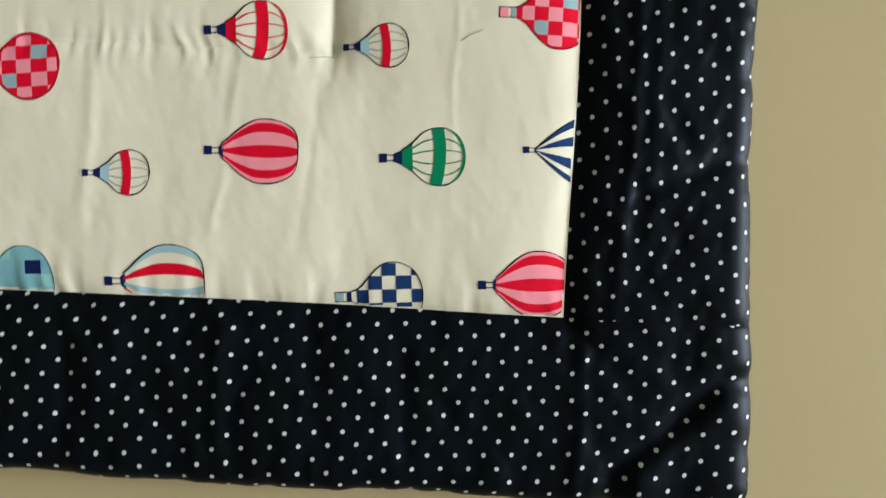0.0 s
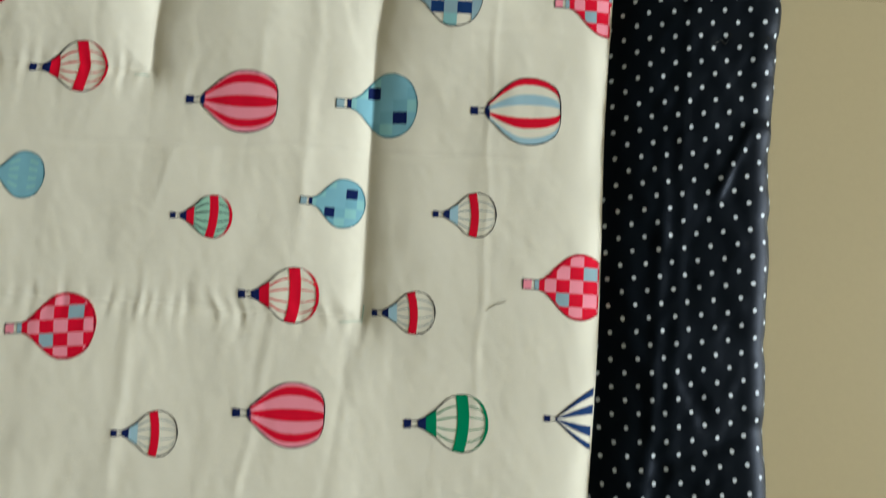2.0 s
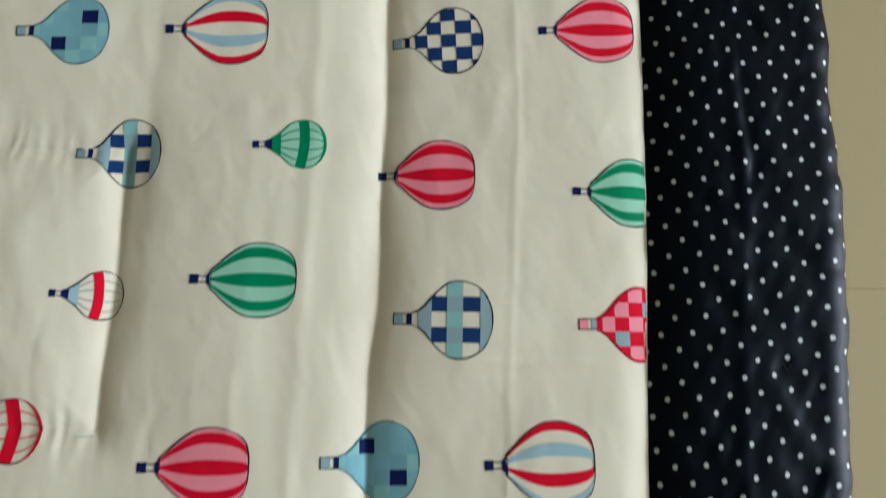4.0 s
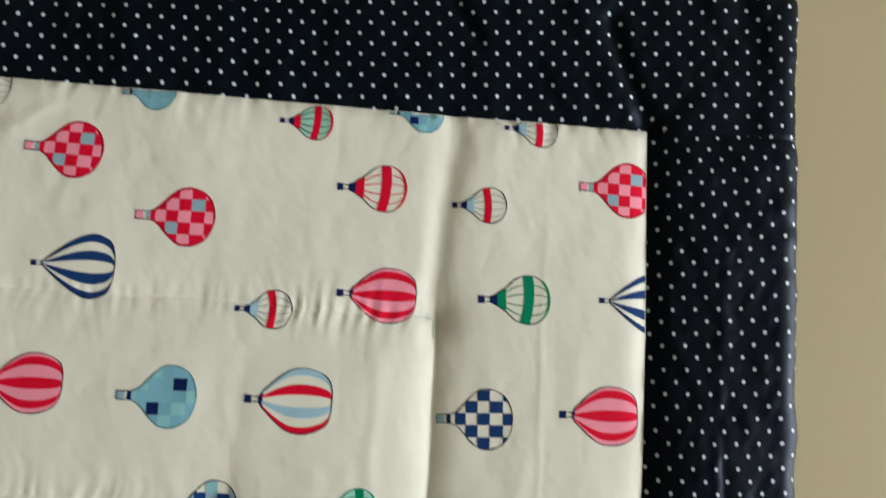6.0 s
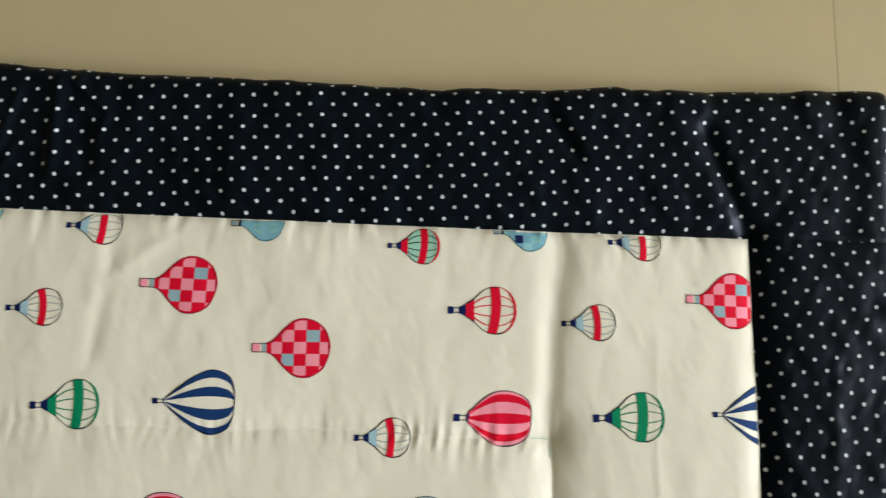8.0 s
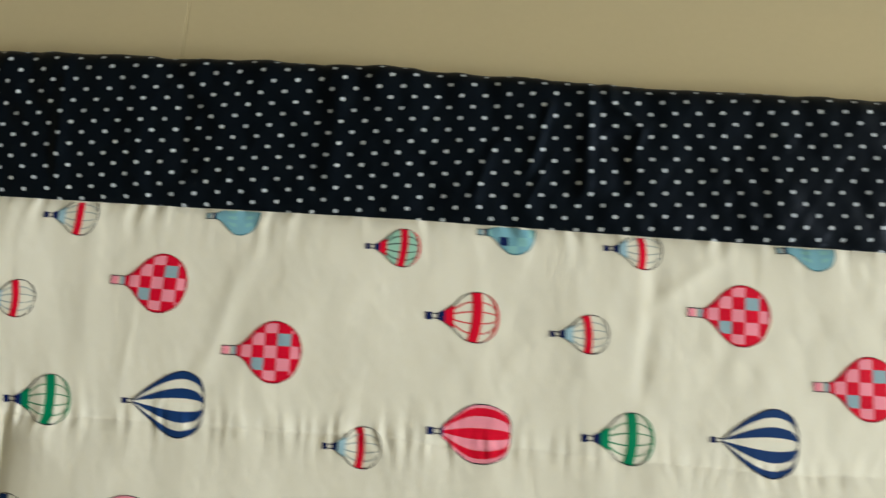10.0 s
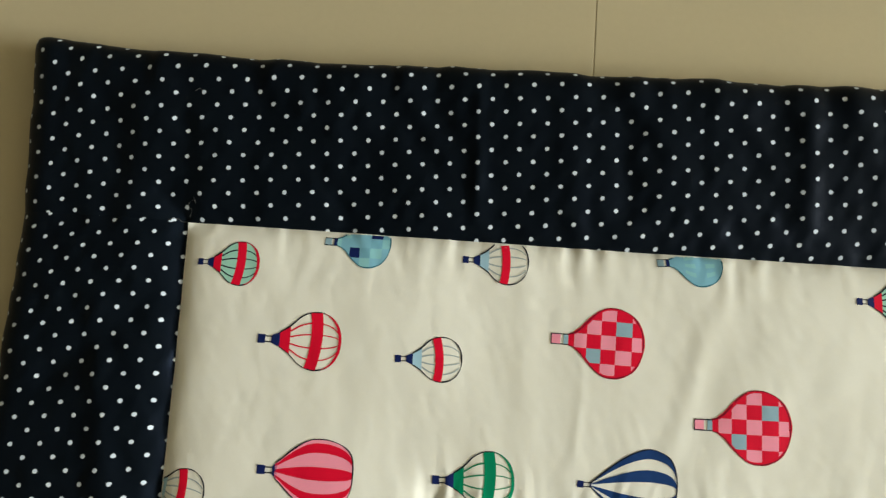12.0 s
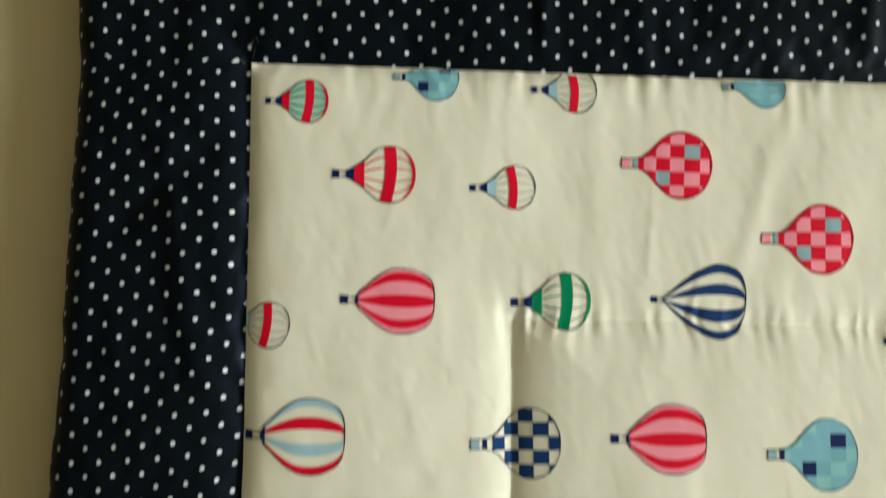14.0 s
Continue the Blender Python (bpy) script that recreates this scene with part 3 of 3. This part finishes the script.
COLUMNS = (0.187, 0.25, 0.385, 0.54, 0.70, 0.875, 1.0)
ROWS = (-0.55, -0.375, -0.232, -0.077, 0.077, 0.232, 0.375, 0.55)


def checks(k, ink_of, edge):
    """Squares inside a bulb outline."""
    r = profile(BULB)
    for i, (a, b) in enumerate(zip(COLUMNS[:-1], COLUMNS[1:])):
        for j, (c, d) in enumerate(zip(ROWS[:-1], ROWS[1:])):
            ink = ink_of(i, j)
            if ink:
                fit = lambda v: (lambda u: np.clip(0 * u + v * k.length, -r(u) * k.half, r(u) * k.half))
                k.span(a, b, fit(c), fit(d), ink)
    outline(k, r, 0.187, edge)


def bulb_neck(k, first, middle, last):
    h = 0.058 * k.length
    flat = lambda s: (lambda u: 0 * u + s * h)
    for a, b, ink in ((0, 0.10, first), (0.10, 0.135, middle), (0.135, 0.187, last)):
        if ink:
            k.span(a, b, flat(-0.9), flat(0.9), ink)
    for s in (-0.95, 0.95):
        k.line([(0, s * h), (0.187 * k.length, s * h)], 0.0006, "line", 0.0001)
    k.line([(0, -h), (0.00005, h)], 0.0005, "line", 0.0001)


def drawn(kind, length, height):
    k = Ink(length, height)
    small = 0.040 * length
    if kind in ("pink_stripe", "green_stripe"):
        light, dark = ("pink", "red") if kind == "pink_stripe" else ("seafoam", "sea")
        stripes(k, ONION, 0.19, (-1, -0.84, -0.58, -0.20, 0.19, 0.60, 0.88, 1), (light, dark, light, dark, light, dark, light), "line")
        basket(k, 0.085, 0.16, 0.205, small, profile(ONION))
    elif kind.startswith("white_stripe"):
        a, b = ("red", "sky") if "turned" not in kind else ("sky", "red")
        stripes(k, ONION, 0.19, (-1, -0.80, -0.52, -0.21, 0.19, 0.50, 0.79, 1), (a, None, b, None, a, None, b), "line")
        basket(k, 0.08, 0.16, 0.21, small, profile(ONION))
    elif kind == "navy_stripe":
        stripes(k, SPIKE, 0.13, (-1, -0.80, -0.56, -0.22, 0.18, 0.48, 0.76, 1), ("royal", None, "royal", None, "royal", None, "royal"), "line")
        basket(k, 0.065, 0.125, 0.14, small * 0.75, profile(SPIKE))
    elif kind in ("red_rib", "mint_rib", "green_rib", "mint_green_rib", "blue_red_band"):
        fill, cone, band, rib, edge, cap = {
            "red_rib": (None, "red", "red", "red", "line", "red"), "mint_rib": ("mint", "red", "red", "line", "line", "red"),
            "green_rib": (None, "sea", "sea", "sea", "line", "sea"), "mint_green_rib": ("seafoam", "sea", "sea", "sea", "sea", "sea"),
            "blue_red_band": (None, "sky", "red", "grey", "line", None)}[kind]
        ribs(k, fill, cone, band, rib, edge, cap, 0.39 if kind != "blue_red_band" else 0.40, (0.60, 0.74) if "blue" not in kind else (0.565, 0.69), 0.022 if "blue" not in kind else -0.008)
        basket(k, 0.09, 0.165, 0.272, small * 1.15, profile(GLOBE))
    elif kind in ("red_check", "navy_check", "blue_check", "blue_check_turned", "blue_check_small"):
        spots = {(2, 2), (4, 4)} if "turned" not in kind else {(2, 4), (4, 2)}
        if kind == "red_check":
            checks(k, lambda i, j: "steel" if (i, j) in spots else ("pink" if (i + j) % 2 == 0 else "red"), "maroon")
            r = profile(BULB)
            outline(k, lambda u: r(u) * (1 - 0.0005 / k.half), 0.25, "red", 0.0015, 0.00010)
            bulb_neck(k, "pink", None, "steel")
        elif kind == "navy_check":
            checks(k, lambda i, j: "royal" if (i + j) % 2 == 0 else None, "line")
            bulb_neck(k, "steel", None, "navy")
        else:
            tones = ("blue", "aqua", "blue", "deep", "blue")
            checks(k, lambda i, j: "navy" if (i, j) in spots else tones[(3 * i + 2 * j) % 5], "teal")
            bulb_neck(k, "steel", None, "navy")
    elif kind == "plaid":
        def plaid_ink(i, j):
            if i in (1, 3, 5):
                return "aqua" if j % 2 == 1 and i == 3 else "steel"
            return None if i == 0 or j % 2 == 1 else ("royal" if j in (2, 4) else None)
        checks(k, plaid_ink, "line")
        bulb_neck(k, "steel", None, "navy")
    elif kind == "blue_plain":
        r = profile(BULB)
        k.span(0.187, 1.0, lambda u: -r(u) * k.half, lambda u: r(u) * k.half, "blue")
        for c in (-0.55, -0.15, 0.25, 0.62):
            for a, b in ((0.42, 0.58), (0.74, 0.88)):
                k.span(a, b, lambda u, c=c: (c - 0.10) * r(u) * k.half, lambda u, c=c: (c + 0.10) * r(u) * k.half, "aqua", 0.00006)
        outline(k, r, 0.187, "teal")
        bulb_neck(k, "steel", None, "navy")
    return k


def print_balloons(kind, length, height, tilt, places):
    """The same printed balloon at each place, given by the middle of its basket's end."""
    k = drawn(kind, length, height)
    flat = np.array(k.v)
    c, s = math.cos(radians(tilt)), math.sin(radians(tilt))
    ink, faces = np.array(k.m), np.array(k.f)
    for x0, y0 in places:
        x = x0 + flat[:, 0] * c - flat[:, 1] * s
        y = y0 + flat[:, 0] * s + flat[:, 1] * c
        X, Y = flat_of(x, y)
        inside = (X > 0.0004) & (X < W - 0.0004) & (Y < -0.0004) & (Y > -H + 0.0004)
        ok = inside[faces].all(1)
        if ok.sum() < 12:
            continue
        z = lay(np.clip(X, 0, W), np.clip(Y, -H, 0))[:, 2] + 0.00020 + 0.22 * flat[:, 2]
        me = mesh("balloon_print", np.c_[x, y, z], faces[ok], INK_MATS, smooth=True, index=ink[ok])
        part("balloon_print", me, panel, PRINT_LABELS[kind])


PRINT_LABELS = {
    "mint_rib": "small mint balloon with red band and ribs", "blue_check_small": "small blue chequered balloon", "blue_red_band": "small pale balloon with red band",
    "blue_plain": "plain blue balloon", "red_rib": "white balloon with red band and ribs", "red_check": "red and pink chequered balloon",
    "pink_stripe": "pink balloon with red stripes", "green_rib": "white balloon with green band and ribs", "navy_stripe": "white balloon with navy stripes",
    "white_stripe": "white balloon with red and blue stripes", "white_stripe_turned": "white balloon with red and blue stripes", "navy_check": "navy and white chequered balloon",
    "blue_check": "blue chequered balloon with navy squares", "blue_check_turned": "blue chequered balloon with navy squares", "green_stripe": "mint balloon with green stripes",
    "plaid": "blue and navy plaid balloon", "mint_green_rib": "small mint balloon with green band",
}
print_balloons("mint_rib", 0.0352, 0.0246, 1.0, [(0.0045, -0.4978), (0.0083, -0.0218), (0.3706, -0.4949), (0.3721, -0.0168), (0.7371, -0.4923), (0.7388, -0.0138)])
print_balloons("blue_check_small", 0.0370, 0.0285, -1.3, [(0.0766, -0.4835), (0.4426, -0.4807), (0.8107, -0.4794)])
print_balloons("blue_check_small", 0.0370, 0.0280, 1.2, [(0.0792, -0.0050), (0.4432, -0.0025), (0.8113, -0.0006)])
print_balloons("blue_red_band", 0.0366, 0.0257, 1.2, [(0.1553, -0.4883), (0.1573, -0.0096), (0.5214, -0.4854), (0.5240, -0.0080), (0.8876, -0.4834), (0.8905, -0.0056)])
print_balloons("blue_plain", 0.0352, 0.0271, -2.0, [(0.2632, -0.4818), (0.6280, -0.4725), (0.9953, -0.4761)])
print_balloons("blue_plain", 0.0356, 0.0268, 4.5, [(0.2653, -0.0034), (0.6324, -0.0024)])
print_balloons("red_rib", 0.0460, 0.0315, 1.4, [(0.0461, -0.5396), (0.0479, -0.0620), (0.4122, -0.5367), (0.4140, -0.0584), (0.7786, -0.5353), (0.7809, -0.0562)])
print_balloons("blue_red_band", 0.0364, 0.0240, 3.0, [(0.1230, -0.5457), (0.1245, -0.0670), (0.4891, -0.5429), (0.4922, -0.0645), (0.8555, -0.5422), (0.8580, -0.0627)])
print_balloons("red_check", 0.0499, 0.0377, -0.5, [(0.2081, -0.5263), (0.2087, -0.0493), (0.5741, -0.5234), (0.5768, -0.0450), (0.9413, -0.5212), (0.9436, -0.0431)])
print_balloons("red_check", 0.0503, 0.0383, 1.5, [(0.2843, -0.5644), (0.2868, -0.0889), (0.6532, -0.0853)])
print_balloons("red_check", 0.0500, 0.0372, 6.0, [(0.6498, -0.5618)])
print_balloons("pink_stripe", 0.0516, 0.0357, 0.5, [(0.0512, -0.6083), (0.0557, -0.1311), (0.4172, -0.6055), (0.4199, -0.1288), (0.7812, -0.6017), (0.7868, -0.1265)])
print_balloons("green_rib", 0.0472, 0.0317, 3.0, [(0.1460, -0.6075), (0.5120, -0.6046), (0.8775, -0.6032), (0.8791, -0.1244)])
print_balloons("green_rib", 0.0436, 0.0312, 3.0, [(0.1496, -0.1293), (0.5145, -0.1262)])
print_balloons("navy_stripe", 0.0523, 0.0410, 0.2, [(0.2239, -0.6025), (0.2266, -0.1247), (0.5900, -0.5997), (0.5919, -0.1211), (0.9565, -0.5963), (0.9593, -0.1196)])
print_balloons("blue_red_band", 0.0365, 0.0248, 2.1, [(-0.0126, -0.6231), (0.3534, -0.6202), (0.3558, -0.1431), (0.7152, -0.6162), (0.7224, -0.1412)])
print_balloons("blue_red_band", 0.0365, 0.0248, -6.0, [(-0.0077, -0.1440)])
print_balloons("white_stripe", 0.0548, 0.0406, 1.1, [(0.0015, -0.6803), (0.0070, -0.2062), (0.3676, -0.6774), (0.3702, -0.2000), (0.7284, -0.6752), (0.7354, -0.1973)])
print_balloons("navy_check", 0.0487, 0.0377, 3.0, [(0.1245, -0.6845), (0.1299, -0.2069), (0.4905, -0.6816), (0.4931, -0.2043), (0.8551, -0.6807), (0.8571, -0.2024)])
print_balloons("pink_stripe", 0.0517, 0.0371, 1.7, [(0.2025, -0.6773), (0.2055, -0.2008), (0.5686, -0.6744), (0.5712, -0.1970), (0.9340, -0.6714), (0.9357, -0.1947)])
print_balloons("blue_check", 0.0489, 0.0383, 1.7, [(0.2881, -0.6802), (0.2907, -0.2060), (0.6508, -0.6774), (0.6567, -0.2000)])
print_balloons("pink_stripe", 0.0501, 0.0369, 0.9, [(0.1191, -0.2822), (0.4851, -0.2793), (0.8512, -0.2764)])
print_balloons("green_stripe", 0.0471, 0.0359, -0.2, [(0.2202, -0.2898), (0.5862, -0.2870), (0.9523, -0.2841)])
print_balloons("green_stripe", 0.0533, 0.0377, -0.2, [(0.0261, -0.3377), (0.3922, -0.3348), (0.7582, -0.3320)])
print_balloons("plaid", 0.0445, 0.0362, 0.4, [(-0.0388, -0.2721), (0.3272, -0.2692), (0.6933, -0.2663)])
print_balloons("mint_green_rib", 0.0380, 0.0259, 1.4, [(0.0536, -0.2671), (0.4196, -0.2642), (0.7857, -0.2613)])
print_balloons("plaid", 0.0498, 0.0388, -0.4, [(0.1287, -0.3564), (0.4948, -0.3536), (0.8608, -0.3507)])
print_balloons("red_check", 0.0472, 0.0374, 0.6, [(0.2217, -0.3582), (0.5877, -0.3554), (0.9538, -0.3525)])
print_balloons("blue_red_band", 0.0353, 0.0244, -2.0, [(-0.0432, -0.3457), (0.3229, -0.3428), (0.6890, -0.3399)])
print_balloons("red_rib", 0.0457, 0.0304, 3.0, [(0.2799, -0.4116), (0.6460, -0.4087)])
print_balloons("pink_stripe", 0.0538, 0.0372, 0.7, [(0.0076, -0.4292), (0.3737, -0.4263), (0.7397, -0.4234)])
print_balloons("blue_check_turned", 0.0476, 0.0384, 1.3, [(0.0953, -0.4263), (0.4614, -0.4235), (0.8274, -0.4206)])
print_balloons("white_stripe_turned", 0.0529, 0.0402, 1.8, [(0.1745, -0.4266), (0.5405, -0.4238), (0.9066, -0.4209)])

# ---- loose threads ----
THREADS = [cloth("grey_thread", (0.42, 0.40, 0.35)), cloth("pale_thread", (0.11, 0.11, 0.11)), cloth("teal_thread", (0.16, 0.42, 0.38))]


def thread_mesh(name, pts, radius, material):
    """A thin round thread along a few places of the quilt, lying on its surface."""
    pts = np.array(pts, float)
    n = 10 * (len(pts) - 1) + 1
    s = np.linspace(0, len(pts) - 1, n)
    x, y = smooth_curve(range(len(pts)), pts[:, 0])(s), smooth_curve(range(len(pts)), pts[:, 1])(s)
    X, Y = x.copy(), y.copy()
    for _ in range(4):
        p = lay(X, Y)
        X, Y = X + x - p[:, 0], Y + y - p[:, 1]
    z = lay(X, Y)[:, 2] + radius * 1.6
    v, f = [], []
    for i in range(n):
        t = Vector((x[min(i + 1, n - 1)] - x[max(i - 1, 0)], y[min(i + 1, n - 1)] - y[max(i - 1, 0)], 0)).normalized()
        side = Vector((-t.y, t.x, 0))
        for a in range(5):
            w = a * math.tau / 5
            v.append(Vector((x[i], y[i], z[i])) + radius * (math.cos(w) * side + math.sin(w) * Vector((0, 0, 1))))
        if i:
            f += [((i - 1) * 5 + a, (i - 1) * 5 + (a + 1) % 5, i * 5 + (a + 1) % 5, i * 5 + a) for a in range(5)]
    return mesh(name, v, f, [material], smooth=True)


def loose_thread(pts, radius, material, label):
    tagged(new("loose_thread", thread_mesh("loose_thread", pts, radius, material)), label, "thread", "stray threads on the quilt")


loose_thread([(0.9215, -0.5375), (0.9255, -0.5345), (0.929, -0.533), (0.9325, -0.5315)], 0.00017, THREADS[0], "short grey lint thread lying on the cream cotton")
loose_thread([(-0.001, 0.0035), (0.0005, 0.007), (-0.0015, 0.010), (0.0015, 0.013), (0.003, 0.011), (0.0015, 0.0145)], 0.00009, THREADS[1], "curly pale thread end at the border corner")
loose_thread([(-0.012, 0.001), (-0.008, 0.002), (-0.005, 0.0005), (-0.002, 0.002)], 0.00012, THREADS[1], "short pale thread end on the navy join")
loose_thread([(-0.0050, 0.0768), (-0.0025, 0.0783), (-0.0005, 0.0773)], 0.00015, THREADS[1], "tiny pale bit of lint on navy cotton")
loose_thread([(1.049, -0.3735), (1.0525, -0.371), (1.0545, -0.3735), (1.0565, -0.3715)], 0.00012, THREADS[1], "tiny pale bit of lint on navy cotton")
for x, y, dx, dy in ((0.8505, -0.1395, -0.012, 0.001), (0.8510, -0.1410, 0.0005, -0.010), (0.8505, -0.5475, -0.013, -0.001), (0.716, -0.4095, -0.008, -0.0005), (0.8500, -0.5460, 0.0006, 0.008)):
    part("stitch_knot", thread_mesh("stitch_knot", [(x, y), (x + 0.4 * dx, y + 0.4 * dy + 0.0004), (x + dx, y + dy)], 0.00016, THREADS[2]), quilt, "teal quilting thread at a corner")

# ---- floor tiles ----
SIDE, JOINT, X_JOINT, Y_JOINT = 0.844, 0.0009, 0.2275, -0.331
tv, tf = [], []
b = 0.00015
h = SIDE / 2 - JOINT / 2
for e, zz in ((h, -0.012), (h, -b), (h - b, 0.0)):
    tv += [(-e, -e, zz), (e, -e, zz), (e, e, zz), (-e, e, zz)]
for a in (0, 4):
    tf += [(a + i, a + (i + 1) % 4, a + 4 + (i + 1) % 4, a + 4 + i) for i in range(4)]
tf += [(8, 9, 10, 11), (3, 2, 1, 0)]
tile_me = mesh("tile", tv, tf, [TILE])
for i in range(-4, 8):
    for j in range(-6, 5):
        cx = X_JOINT + (i + 0.5) * SIDE - (0.0006 if i > 0 else 0)
        cy = Y_JOINT + (j + 0.5) * SIDE + (0.0004 if j < 0 else 0)
        if XW - SIDE / 2 < cx < XE + SIDE / 2 and YS - SIDE / 2 < cy < YN + SIDE / 2:
            ob = part("tile", tile_me, floor)
            ob.location = (cx, cy, FLOOR_Z)
